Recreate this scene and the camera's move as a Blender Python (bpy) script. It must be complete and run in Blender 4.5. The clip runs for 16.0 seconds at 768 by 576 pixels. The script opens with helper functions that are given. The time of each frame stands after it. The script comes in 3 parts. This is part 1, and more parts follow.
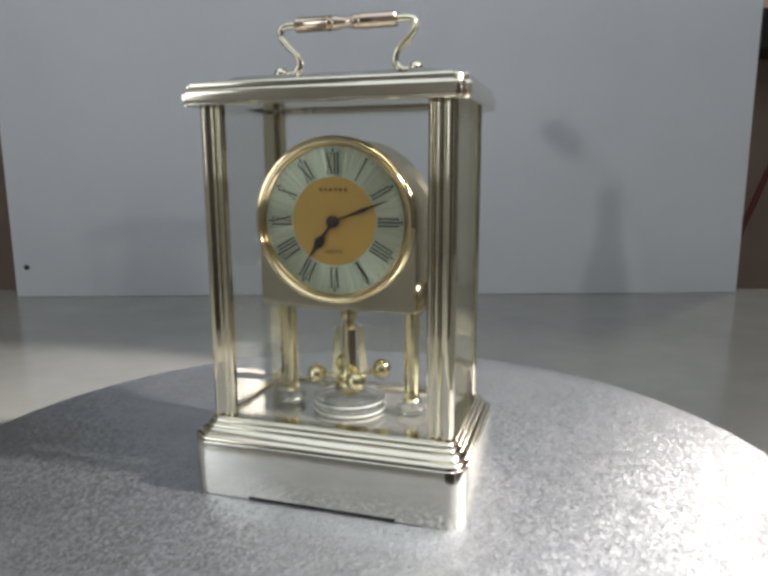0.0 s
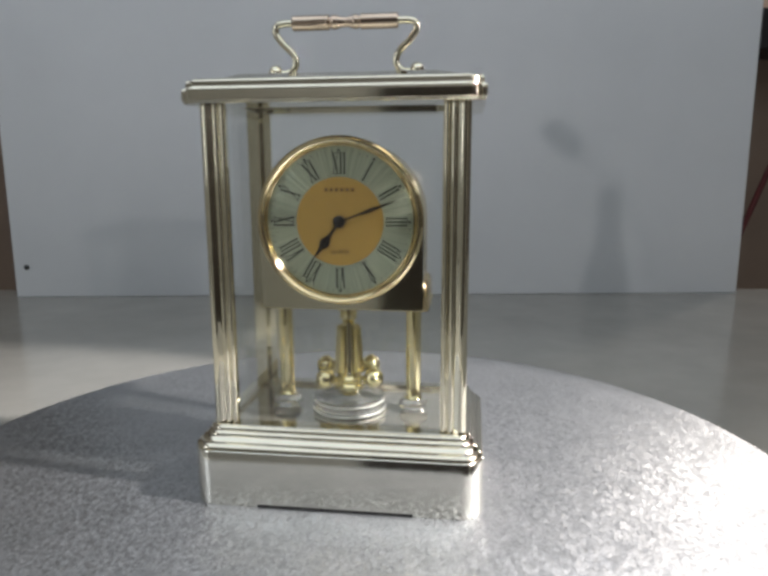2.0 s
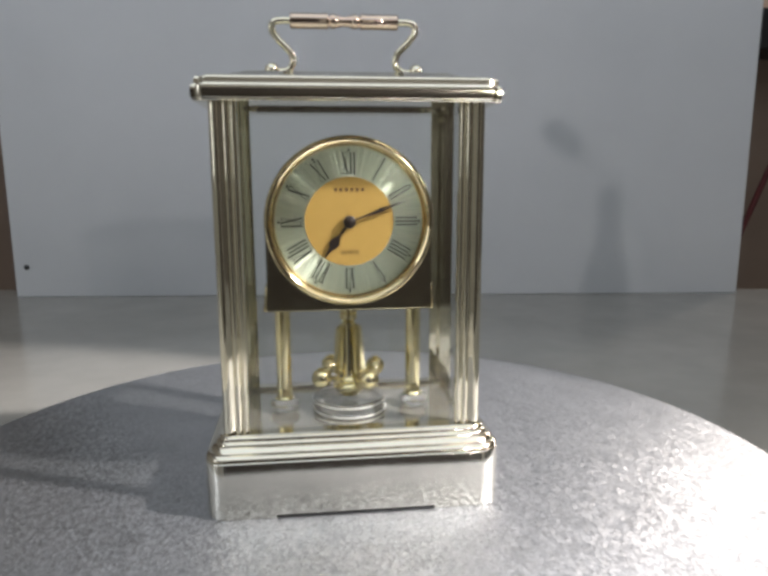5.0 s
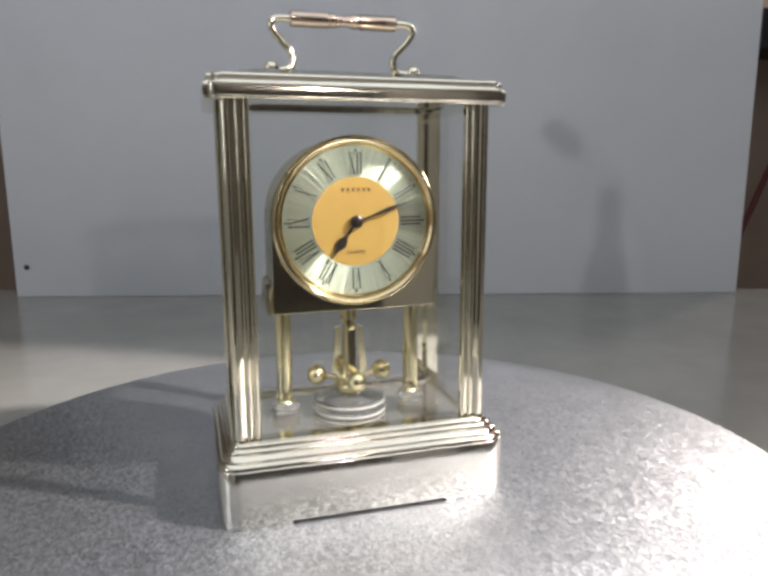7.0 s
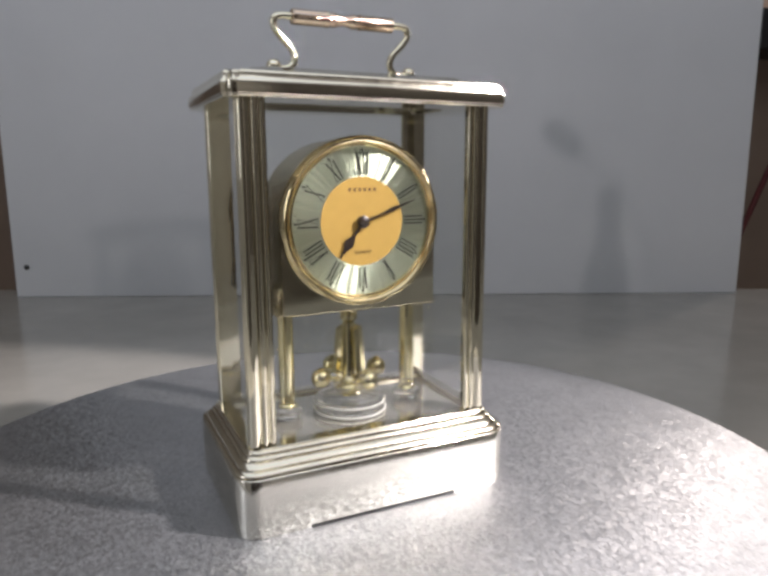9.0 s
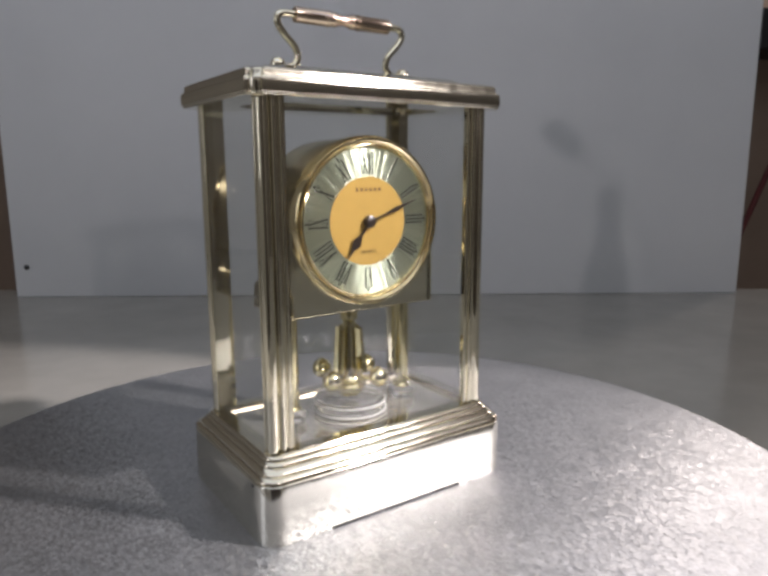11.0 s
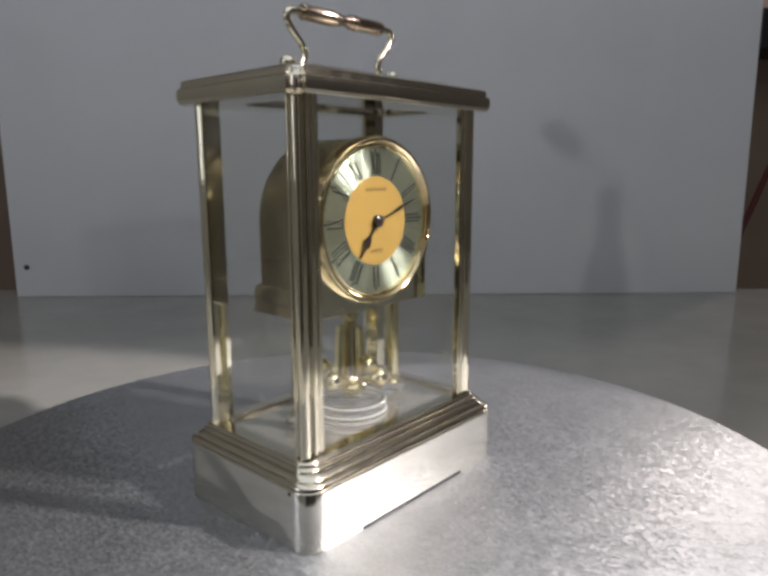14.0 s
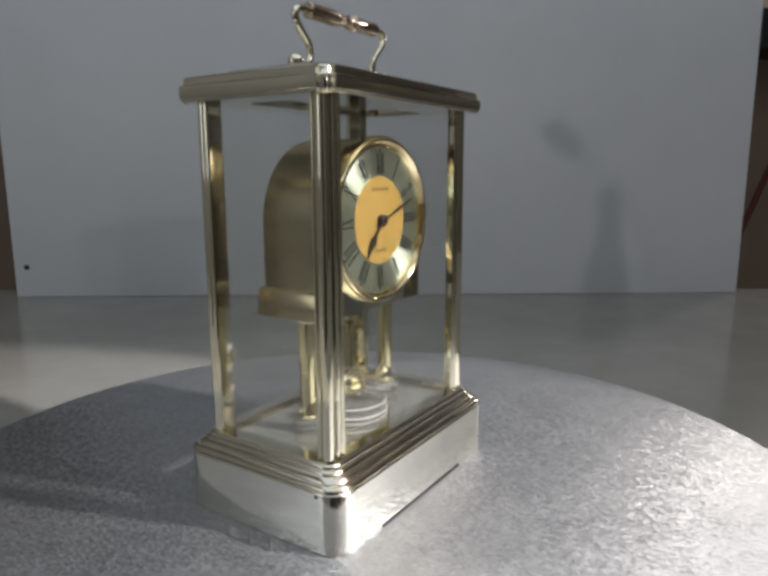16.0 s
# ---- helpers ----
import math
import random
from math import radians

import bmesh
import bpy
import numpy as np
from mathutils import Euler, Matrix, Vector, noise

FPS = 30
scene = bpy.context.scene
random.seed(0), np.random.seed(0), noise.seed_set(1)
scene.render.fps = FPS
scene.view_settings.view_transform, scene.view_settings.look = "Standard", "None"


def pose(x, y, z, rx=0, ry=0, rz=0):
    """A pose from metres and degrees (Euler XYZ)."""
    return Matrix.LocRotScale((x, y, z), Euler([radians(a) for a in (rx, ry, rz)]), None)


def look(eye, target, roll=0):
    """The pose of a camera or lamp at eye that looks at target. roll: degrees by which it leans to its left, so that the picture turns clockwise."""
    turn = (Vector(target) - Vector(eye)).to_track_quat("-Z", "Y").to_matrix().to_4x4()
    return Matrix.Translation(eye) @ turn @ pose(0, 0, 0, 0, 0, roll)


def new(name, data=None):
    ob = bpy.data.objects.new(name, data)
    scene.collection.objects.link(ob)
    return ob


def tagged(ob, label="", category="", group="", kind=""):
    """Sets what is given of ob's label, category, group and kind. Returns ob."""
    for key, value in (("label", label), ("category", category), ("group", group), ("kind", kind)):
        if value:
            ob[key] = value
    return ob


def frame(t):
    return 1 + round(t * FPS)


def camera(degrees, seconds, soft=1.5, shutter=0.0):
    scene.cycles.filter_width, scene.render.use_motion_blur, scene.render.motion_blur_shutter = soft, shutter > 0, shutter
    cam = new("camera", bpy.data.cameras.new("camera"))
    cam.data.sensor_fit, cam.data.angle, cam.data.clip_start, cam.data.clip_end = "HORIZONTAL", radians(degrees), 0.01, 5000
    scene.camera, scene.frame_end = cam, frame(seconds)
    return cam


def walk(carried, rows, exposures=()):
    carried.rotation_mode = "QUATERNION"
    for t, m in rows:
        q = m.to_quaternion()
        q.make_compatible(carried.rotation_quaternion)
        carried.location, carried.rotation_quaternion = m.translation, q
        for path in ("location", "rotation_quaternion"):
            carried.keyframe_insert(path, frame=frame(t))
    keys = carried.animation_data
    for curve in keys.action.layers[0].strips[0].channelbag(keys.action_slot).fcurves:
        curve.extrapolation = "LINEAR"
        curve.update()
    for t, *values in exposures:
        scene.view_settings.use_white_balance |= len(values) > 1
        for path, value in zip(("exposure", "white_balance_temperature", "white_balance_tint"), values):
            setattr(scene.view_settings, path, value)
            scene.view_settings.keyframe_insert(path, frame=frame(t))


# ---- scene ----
cam = camera(60.82, 16.0, soft=3.5)
EYE = pose(0.02137, -0.34249, 0.16722, 79.579, 0.215, 0.688)
walk(cam, [(0.0, EYE), (16.0, EYE)],
     exposures=[(0.0, 0.03, 6500, 11), (4.0, 0.06, 6530, 12), (7.0, 0.06, 6600, 15), (8.0, -0.12, 6620, 16), (9.0, -0.13, 6640, 17),
                (11.5, -0.34, 6650, 18), (12.5, -0.36, 6650, 18), (15.0, -0.44, 6550, 13), (16.0, -0.44, 6520, 12)])

# ---- light ----
TABLE_Z = -0.045
world = bpy.data.worlds.new("room_air")
scene.world = world
world.use_nodes = True
world.node_tree.nodes["Background"].inputs[0].default_value = (0.62, 0.68, 0.78, 1)
world.node_tree.nodes["Background"].inputs[1].default_value = 0.10


def spot_lamp(name, eye, target, watts, radius, cone, blend, color):
    data = bpy.data.lights.new(name, "SPOT")
    data.energy, data.shadow_soft_size, data.color = watts, radius, color
    data.spot_size, data.spot_blend = radians(cone), blend
    ob = new(name, data)
    ob.matrix_world = look(eye, target)
    return ob


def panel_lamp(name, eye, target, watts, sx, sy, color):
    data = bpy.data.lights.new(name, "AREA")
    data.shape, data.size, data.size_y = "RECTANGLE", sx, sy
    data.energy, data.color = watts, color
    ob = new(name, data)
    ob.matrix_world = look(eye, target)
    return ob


LAMP = (0.62, -0.21, 0.63)
spot_lamp("spot_light", LAMP, (-0.06, -0.10, 0.0), 96.0, 0.016, 47.0, 0.2, (1.0, 0.96, 0.93))
panel_lamp("ceiling_light_lamp", (0.1, -0.75, 2.07), (0.1, -0.749, 0), 27.0, 3.4, 2.6, (0.80, 0.91, 1.0))
panel_lamp("doorway_light", (2.1, 2.24, 1.0), (0.3, 0.45, 0), 14, 0.2, 0.45, (1.0, 0.93, 0.84))
# added fill on the left for streaks in the plating; no window there
panel_lamp("west_fill_light", (-2.12, -1.3, 0.75), (0.0, 0.0, 0.1), 9, 0.8, 1.3, (0.9, 0.95, 1.0))
# added bare bulb, no fitting: casts the bottle's shadow and brightens the board
bulb = bpy.data.lights.new("board_fill_bulb", "POINT")
bulb.energy, bulb.shadow_soft_size, bulb.color = 22.0, 0.04, (1.0, 0.97, 0.93)
new("board_fill_bulb", bulb).location = (0.95, -1.9, 0.55)


# ---- materials ----
def nodes_of(name):
    m = bpy.data.materials.new(name)
    m.use_nodes = True
    t = m.node_tree
    return m, t, t.nodes["Principled BSDF"]


def link(t, a, b):
    t.links.new(a, b)


def tex_noise(t, scale, detail=3.0, rough=0.55, space="Object", stretch=(1, 1, 1)):
    co = t.nodes.new("ShaderNodeTexCoord")
    mp = t.nodes.new("ShaderNodeMapping")
    mp.inputs["Scale"].default_value = stretch
    no = t.nodes.new("ShaderNodeTexNoise")
    no.inputs["Scale"].default_value, no.inputs["Detail"].default_value = scale, detail
    no.inputs["Roughness"].default_value = rough
    link(t, co.outputs[space], mp.inputs[0])
    link(t, mp.outputs[0], no.inputs[0])
    return no.outputs["Fac"]


def ramp(t, fac, stops):
    r = t.nodes.new("ShaderNodeValToRGB")
    e = r.color_ramp.elements
    while len(e) < len(stops):
        e.new(0.5)
    for el, (p, c) in zip(e, stops):
        el.position = p
        el.color = (*c, 1) if len(c) == 3 else c
    link(t, fac, r.inputs[0])
    return r.outputs[0]


def bump(t, b, height, strength, dist):
    n = t.nodes.new("ShaderNodeBump")
    n.inputs["Strength"].default_value, n.inputs["Distance"].default_value = strength, dist
    link(t, height, n.inputs["Height"])
    link(t, n.outputs[0], b.inputs["Normal"])


def grey(v):
    return (v, v, v)


def plated(name, color, rough, wear=0.05, wave=0.0):
    m, t, b = nodes_of(name)
    b.inputs["Metallic"].default_value = 1.0
    dark = tuple(c * 0.93 for c in color)
    link(t, ramp(t, tex_noise(t, 60, 4), [(0.35, dark), (0.65, color)]), b.inputs["Base Color"])
    link(t, ramp(t, tex_noise(t, 180, 5), [(0.3, grey(rough)), (0.75, grey(rough + wear))]), b.inputs["Roughness"])
    if wave:
        bump(t, b, tex_noise(t, 45, 2), wave, 0.0006)
    return m


def plain(name, color, rough, metal=0.0, scale=200, var=0.15):
    m, t, b = nodes_of(name)
    b.inputs["Metallic"].default_value = metal
    b.inputs["Roughness"].default_value = rough
    dark = tuple(c * (1 - var) for c in color)
    link(t, ramp(t, tex_noise(t, scale, 4), [(0.3, dark), (0.7, color)]), b.inputs["Base Color"])
    return m


PALE = plated("champagne_plating", (0.95, 0.90, 0.715), 0.04, 0.05, 0.03)
BASE_MAT = plated("champagne_plating_scuffed", (0.90, 0.885, 0.80), 0.07, 0.06, 0.004)
GOLD = plated("gold_plating", (0.95, 0.80, 0.50), 0.06, 0.05)
PEND = plated("gold_plating_bright", (0.90, 0.81, 0.50), 0.08, 0.05)
GRIP = plated("rose_gold_plating", (0.70, 0.57, 0.46), 0.09, 0.05)
CASE = plated("satin_brass", (0.53, 0.455, 0.295), 0.22, 0.05)
LID_MAT = plated("champagne_plating_lid", (0.84, 0.795, 0.665), 0.07, 0.05, 0.02)
TRIM = plated("champagne_plating_soft", (0.82, 0.765, 0.635), 0.10, 0.07, 0.02)
FLOORP = plain("champagne_floor", (0.62, 0.60, 0.54), 0.09, 0.85, 120, 0.06)
RIM_GLINT = plain("rim_glint_white", (0.82, 0.83, 0.80), 0.25, 0.0, 900, 0.4)
BLACK = plain("black_paint", (0.012, 0.012, 0.012), 0.35)
HAND_MAT = plain("dark_bronze_paint", (0.02, 0.014, 0.012), 0.3)
MARK = plain("brown_print", (0.16, 0.085, 0.03), 0.4)
AMBER = plain("matt_amber_print", (0.58, 0.375, 0.105), 0.4, 0.45, 300, 0.08)


def dial_material():
    m, t, b = nodes_of("sunburst_silver")
    b.inputs["Metallic"].default_value = 0.94
    b.inputs["Roughness"].default_value = 0.3
    b.inputs["Anisotropic"].default_value = 1.0
    b.inputs["Anisotropic Rotation"].default_value = 0.25
    tan = t.nodes.new("ShaderNodeTangent")
    tan.direction_type, tan.axis = "RADIAL", "Y"
    link(t, tan.outputs[0], b.inputs["Tangent"])
    # fine brushing that runs out from the hub
    co = t.nodes.new("ShaderNodeTexCoord")
    mp = t.nodes.new("ShaderNodeMapping")
    mp.inputs["Rotation"].default_value = (radians(90), 0, 0)
    gr = t.nodes.new("ShaderNodeTexGradient")
    gr.gradient_type = "RADIAL"
    mul = t.nodes.new("ShaderNodeMath")
    mul.operation = "MULTIPLY"
    mul.inputs[1].default_value = 120.0
    ray = t.nodes.new("ShaderNodeTexNoise")
    ray.noise_dimensions = "1D"
    ray.inputs["Scale"].default_value, ray.inputs["Detail"].default_value = 1.0, 2.0
    link(t, co.outputs["Object"], mp.inputs[0])
    link(t, mp.outputs[0], gr.inputs[0])
    link(t, gr.outputs["Fac"], mul.inputs[0])
    link(t, mul.outputs[0], ray.inputs["W"])
    link(t, ramp(t, ray.outputs["Fac"], [(0.3, (0.50, 0.57, 0.44)), (0.7, (0.64, 0.70, 0.56))]), b.inputs["Base Color"])
    bump(t, b, ray.outputs["Fac"], 0.32, 0.0008)
    return m


DIAL = dial_material()


def glass_material(name, tint, base_gloss):
    m = bpy.data.materials.new(name)
    m.use_nodes = True
    t = m.node_tree
    t.nodes.remove(t.nodes["Principled BSDF"])
    out = t.nodes["Material Output"]
    tr = t.nodes.new("ShaderNodeBsdfTransparent")
    tr.inputs[0].default_value = (*tint, 1)
    gl = t.nodes.new("ShaderNodeBsdfGlossy")
    gl.inputs["Roughness"].default_value = 0.02
    lw = t.nodes.new("ShaderNodeLayerWeight")
    lw.inputs[0].default_value = 0.3
    fr = t.nodes.new("ShaderNodeMapRange")
    fr.inputs["From Min"].default_value, fr.inputs["From Max"].default_value = 0.0, 1.0
    fr.inputs["To Min"].default_value, fr.inputs["To Max"].default_value = base_gloss, 0.28
    link(t, lw.outputs["Facing"], fr.inputs["Value"])
    mix = t.nodes.new("ShaderNodeMixShader")
    link(t, fr.outputs[0], mix.inputs[0])
    link(t, tr.outputs[0], mix.inputs[1])
    link(t, gl.outputs[0], mix.inputs[2])
    link(t, mix.outputs[0], out.inputs[0])
    return m


PANE = glass_material("window_glass", (0.995, 1.0, 0.995), 0.025)


def crystal_material():
    m, t, b = nodes_of("clear_acrylic")
    b.inputs["Base Color"].default_value = (0.98, 0.98, 0.96, 1)
    b.inputs["Roughness"].default_value = 0.02
    b.inputs["IOR"].default_value = 1.49
    b.inputs["Transmission Weight"].default_value = 0.94
    bump(t, b, tex_noise(t, 260, 2), 0.12, 0.0008)
    return m


CRYSTAL = crystal_material()


def disc_material():
    m, t, b = nodes_of("spangled_zinc")
    b.inputs["Metallic"].default_value = 0.96
    co = t.nodes.new("ShaderNodeTexCoord")
    roll = t.nodes.new("ShaderNodeMapping")
    roll.inputs["Rotation"].default_value = (0, 0, radians(35))
    roll.inputs["Scale"].default_value = (1.0, 0.6, 1.0)
    link(t, co.outputs["Object"], roll.inputs[0])
    vo = t.nodes.new("ShaderNodeTexVoronoi")
    vo.inputs["Scale"].default_value = 1050
    link(t, roll.outputs[0], vo.inputs["Vector"])
    wide = t.nodes.new("ShaderNodeTexVoronoi")
    wide.inputs["Scale"].default_value = 520
    link(t, roll.outputs[0], wide.inputs["Vector"])
    sep = t.nodes.new("ShaderNodeSeparateColor")
    link(t, vo.outputs["Color"], sep.inputs[0])
    big = tex_noise(t, 22, 6, 0.7)
    mx = t.nodes.new("ShaderNodeMix")
    mx.data_type = "RGBA"
    mx.inputs[0].default_value = 0.6
    link(t, ramp(t, sep.outputs[0], [(0.0, (0.40, 0.41, 0.43)), (1.0, (0.53, 0.545, 0.57))]), mx.inputs[6])
    link(t, ramp(t, big, [(0.3, (0.35, 0.36, 0.375)), (0.7, (0.53, 0.54, 0.56))]), mx.inputs[7])
    link(t, mx.outputs[2], b.inputs["Base Color"])
    blend = t.nodes.new("ShaderNodeMix")
    blend.inputs[0].default_value = 0.3
    link(t, sep.outputs[1], blend.inputs[2])
    link(t, tex_noise(t, 110, 5, 0.7), blend.inputs[3])
    link(t, ramp(t, blend.outputs[0], [(0.1, grey(0.35)), (0.9, grey(0.54))]), b.inputs["Roughness"])
    # every crystal of the zinc lies at a slightly different tilt
    tilt = t.nodes.new("ShaderNodeVectorMath")
    tilt.operation = "MULTIPLY_ADD"
    tilt.inputs[1].default_value = (0.26, 0.26, 0.0)
    tilt.inputs[2].default_value = (-0.20, -0.20, 0.0)
    link(t, vo.outputs["Color"], tilt.inputs[0])
    lean = t.nodes.new("ShaderNodeVectorMath")
    lean.operation = "MULTIPLY_ADD"
    lean.inputs[1].default_value = (0.14, 0.14, 0.0)
    link(t, wide.outputs["Color"], lean.inputs[0])
    link(t, tilt.outputs[0], lean.inputs[2])
    tilt = lean
    geo = t.nodes.new("ShaderNodeNewGeometry")
    add = t.nodes.new("ShaderNodeVectorMath")
    link(t, geo.outputs["Normal"], add.inputs[0])
    link(t, tilt.outputs[0], add.inputs[1])
    unit = t.nodes.new("ShaderNodeVectorMath")
    unit.operation = "NORMALIZE"
    link(t, add.outputs[0], unit.inputs[0])
    n = t.nodes.new("ShaderNodeBump")
    n.inputs["Strength"].default_value, n.inputs["Distance"].default_value = 0.2, 0.0003
    link(t, tex_noise(t, 1500, 2), n.inputs["Height"])
    link(t, unit.outputs[0], n.inputs["Normal"])
    link(t, n.outputs[0], b.inputs["Normal"])
    return m


DISC = disc_material()


def table_material():
    m, t, b = nodes_of("grey_laminate")
    link(t, ramp(t, tex_noise(t, 14, 6, 0.6), [(0.3, (0.32, 0.31, 0.283)), (0.7, (0.37, 0.36, 0.328))]), b.inputs["Base Color"])
    link(t, ramp(t, tex_noise(t, 6, 4), [(0.3, grey(0.18)), (0.7, grey(0.23))]), b.inputs["Roughness"])
    return m


TABLE = table_material()


def board_material():
    m, t, b = nodes_of("white_board")
    link(t, ramp(t, tex_noise(t, 4, 5, 0.6), [(0.3, (0.575, 0.60, 0.63)), (0.7, (0.625, 0.65, 0.68))]), b.inputs["Base Color"])
    b.inputs["Roughness"].default_value = 0.5
    bump(t, b, tex_noise(t, 300, 3), 0.05, 0.0005)
    return m


BOARD = board_material()
WALL = plain("brown_wall_paint", (0.30, 0.22, 0.17), 0.7, 0, 3, 0.25)
WALL_PALE = plain("dim_wall_paint", (0.68, 0.66, 0.60), 0.7, 0, 3, 0.2)
WALL_MID = plain("grey_wall_paint", (0.55, 0.535, 0.49), 0.7, 0, 3, 0.2)
WALL_EAST = plain("brown_grey_wall_paint", (0.14, 0.125, 0.11), 0.7, 0, 3, 0.2)
WALL_DARK = plain("umber_paint", (0.045, 0.036, 0.03), 0.7, 0, 3, 0.2)
CEIL = plain("ceiling_paint", (0.8, 0.8, 0.79), 0.8, 0, 3, 0.1)
FLOOR = plain("floor_vinyl", (0.22, 0.20, 0.18), 0.5, 0, 5, 0.2)
BOTTLE = plain("grey_stoneware", (0.22, 0.22, 0.23), 0.4)
STEM = plain("dry_stem", (0.30, 0.26, 0.10), 0.7)
RED = plain("dark_red_webbing", (0.10, 0.012, 0.014), 0.6)
DARK_METAL = plain("dark_grey_metal", (0.05, 0.05, 0.055), 0.4, 0.6)


# ---- mesh helpers ----
def mesh_ob(name, bm, material, smooth=None):
    bmesh.ops.recalc_face_normals(bm, faces=bm.faces)
    me = bpy.data.meshes.new(name)
    bm.to_mesh(me)
    bm.free()
    me.materials.append(material)
    if smooth is not None:
        me.shade_smooth()
        me.set_sharp_from_angle(angle=radians(smooth))
    return new(name, me)


def part(name, bm, material, parent, label="", smooth=40):
    ob = mesh_ob(name, bm, material, smooth)
    ob.parent = parent
    return tagged(ob, label)


def empty(name, m=Matrix()):
    ob = new(name)
    ob.empty_display_size = 0.02
    ob.matrix_world = m
    return ob


def box(bm, x0, x1, y0, y1, z0, z1, bev=0.0):
    r = bmesh.ops.create_cube(bm, size=1, matrix=Matrix.Translation(((x0 + x1) / 2, (y0 + y1) / 2, (z0 + z1) / 2)) @ Matrix.Diagonal((x1 - x0, y1 - y0, z1 - z0, 1)))
    if bev:
        es = list({e for v in r["verts"] for e in v.link_edges})
        bmesh.ops.bevel(bm, geom=es, offset=bev, segments=2, affect="EDGES", profile=0.5)


def lathe(bm, prof, seg=32, m=Matrix()):
    """Turns (radius, height) pairs about the z axis; closed where the radius is 0."""
    rings = []
    for r, z in prof:
        if r < 1e-7:
            rings.append([bm.verts.new(m @ Vector((0, 0, z)))])
        else:
            rings.append([bm.verts.new(m @ Vector((r * math.cos(2 * math.pi * i / seg), r * math.sin(2 * math.pi * i / seg), z))) for i in range(seg)])
    for a, b in zip(rings, rings[1:]):
        for i in range(seg):
            j = (i + 1) % seg
            if len(a) == 1 and len(b) == 1:
                continue
            if len(a) == 1:
                bm.faces.new((a[0], b[i], b[j]))
            elif len(b) == 1:
                bm.faces.new((a[i], a[j], b[0]))
            else:
                bm.faces.new((a[i], a[j], b[j], b[i]))
    return rings


def tube(bm, pts, r, seg=12):
    """A round rod along the points, with closed ends; r is one radius or one for each point."""
    pts = [Vector(p) for p in pts]
    rr = r if isinstance(r, (list, tuple)) else [r] * len(pts)
    rings, side = [], None
    for i, p in enumerate(pts):
        d = (pts[min(i + 1, len(pts) - 1)] - pts[max(i - 1, 0)]).normalized()
        if side is None:
            side = d.orthogonal().normalized()
        side = (side - d * side.dot(d)).normalized()
        up = d.cross(side)
        rings.append([bm.verts.new(p + rr[i] * (side * math.cos(2 * math.pi * k / seg) + up * math.sin(2 * math.pi * k / seg))) for k in range(seg)])
    for a, b in zip(rings, rings[1:]):
        for k in range(seg):
            bm.faces.new((a[k], a[(k + 1) % seg], b[(k + 1) % seg], b[k]))
    bm.faces.new(rings[0])
    bm.faces.new(rings[-1])


def spline(ctrl, n=6):
    """Catmull-Rom points through the control points."""
    c = [Vector(p) for p in ctrl]
    c = [2 * c[0] - c[1]] + c + [2 * c[-1] - c[-2]]
    out = []
    for i in range(1, len(c) - 2):
        a, b, d, e = c[i - 1:i + 3]
        for k in range(n):
            u = k / n
            out.append(0.5 * ((2 * b) + (d - a) * u + (2 * a - 5 * b + 4 * d - e) * u * u + (3 * b - a - 3 * d + e) * u ** 3))
    out.append(c[-2])
    return out


def rounded_rect(hw, hd, r, seg=8):
    pts = []
    for cx, cy, a0 in ((hw - r, hd - r, 0), (-hw + r, hd - r, 90), (-hw + r, -hd + r, 180), (hw - r, -hd + r, 270)):
        for k in range(seg + 1):
            a = radians(a0 + 90 * k / seg)
            pts.append((cx + r * math.cos(a), cy + r * math.sin(a)))
    return pts


def stack(bm, layers, seg=8):
    """Rounded rectangles (half width, half depth, corner radius, height) skinned bottom to top, with closed ends."""
    rings = [[bm.verts.new((x, y, z)) for x, y in rounded_rect(hw, hd, r, seg)] for hw, hd, r, z in layers]
    for a, b in zip(rings, rings[1:]):
        n = len(a)
        for i in range(n):
            bm.faces.new((a[i], a[(i + 1) % n], b[(i + 1) % n], b[i]))
    bm.faces.new(rings[0])
    bm.faces.new(rings[-1])


MM = 0.001


def notched(bm, layers):
    """Rectangles (half width, half depth, notch, height) whose corners are cut square and filled with a quarter round."""
    rings = []
    for hw, hd, n, z in layers:
        quarter = [(hw, hd - n)] + [(hw - n + 0.62 * n * math.cos(radians(a)), hd - n + 0.62 * n * math.sin(radians(a))) for a in (0, 18, 36, 54, 72, 90)] + [(hw - n, hd)]
        ring = quarter + [(-x, y) for x, y in reversed(quarter)] + [(-x, -y) for x, y in quarter] + [(x, -y) for x, y in reversed(quarter)]
        rings.append([bm.verts.new((x, y, z)) for x, y in ring])
    for a, b in zip(rings, rings[1:]):
        for i in range(len(a)):
            bm.faces.new((a[i], a[(i + 1) % len(a)], b[(i + 1) % len(a)], b[i]))
    bm.faces.new(rings[0])
    bm.faces.new(rings[-1])


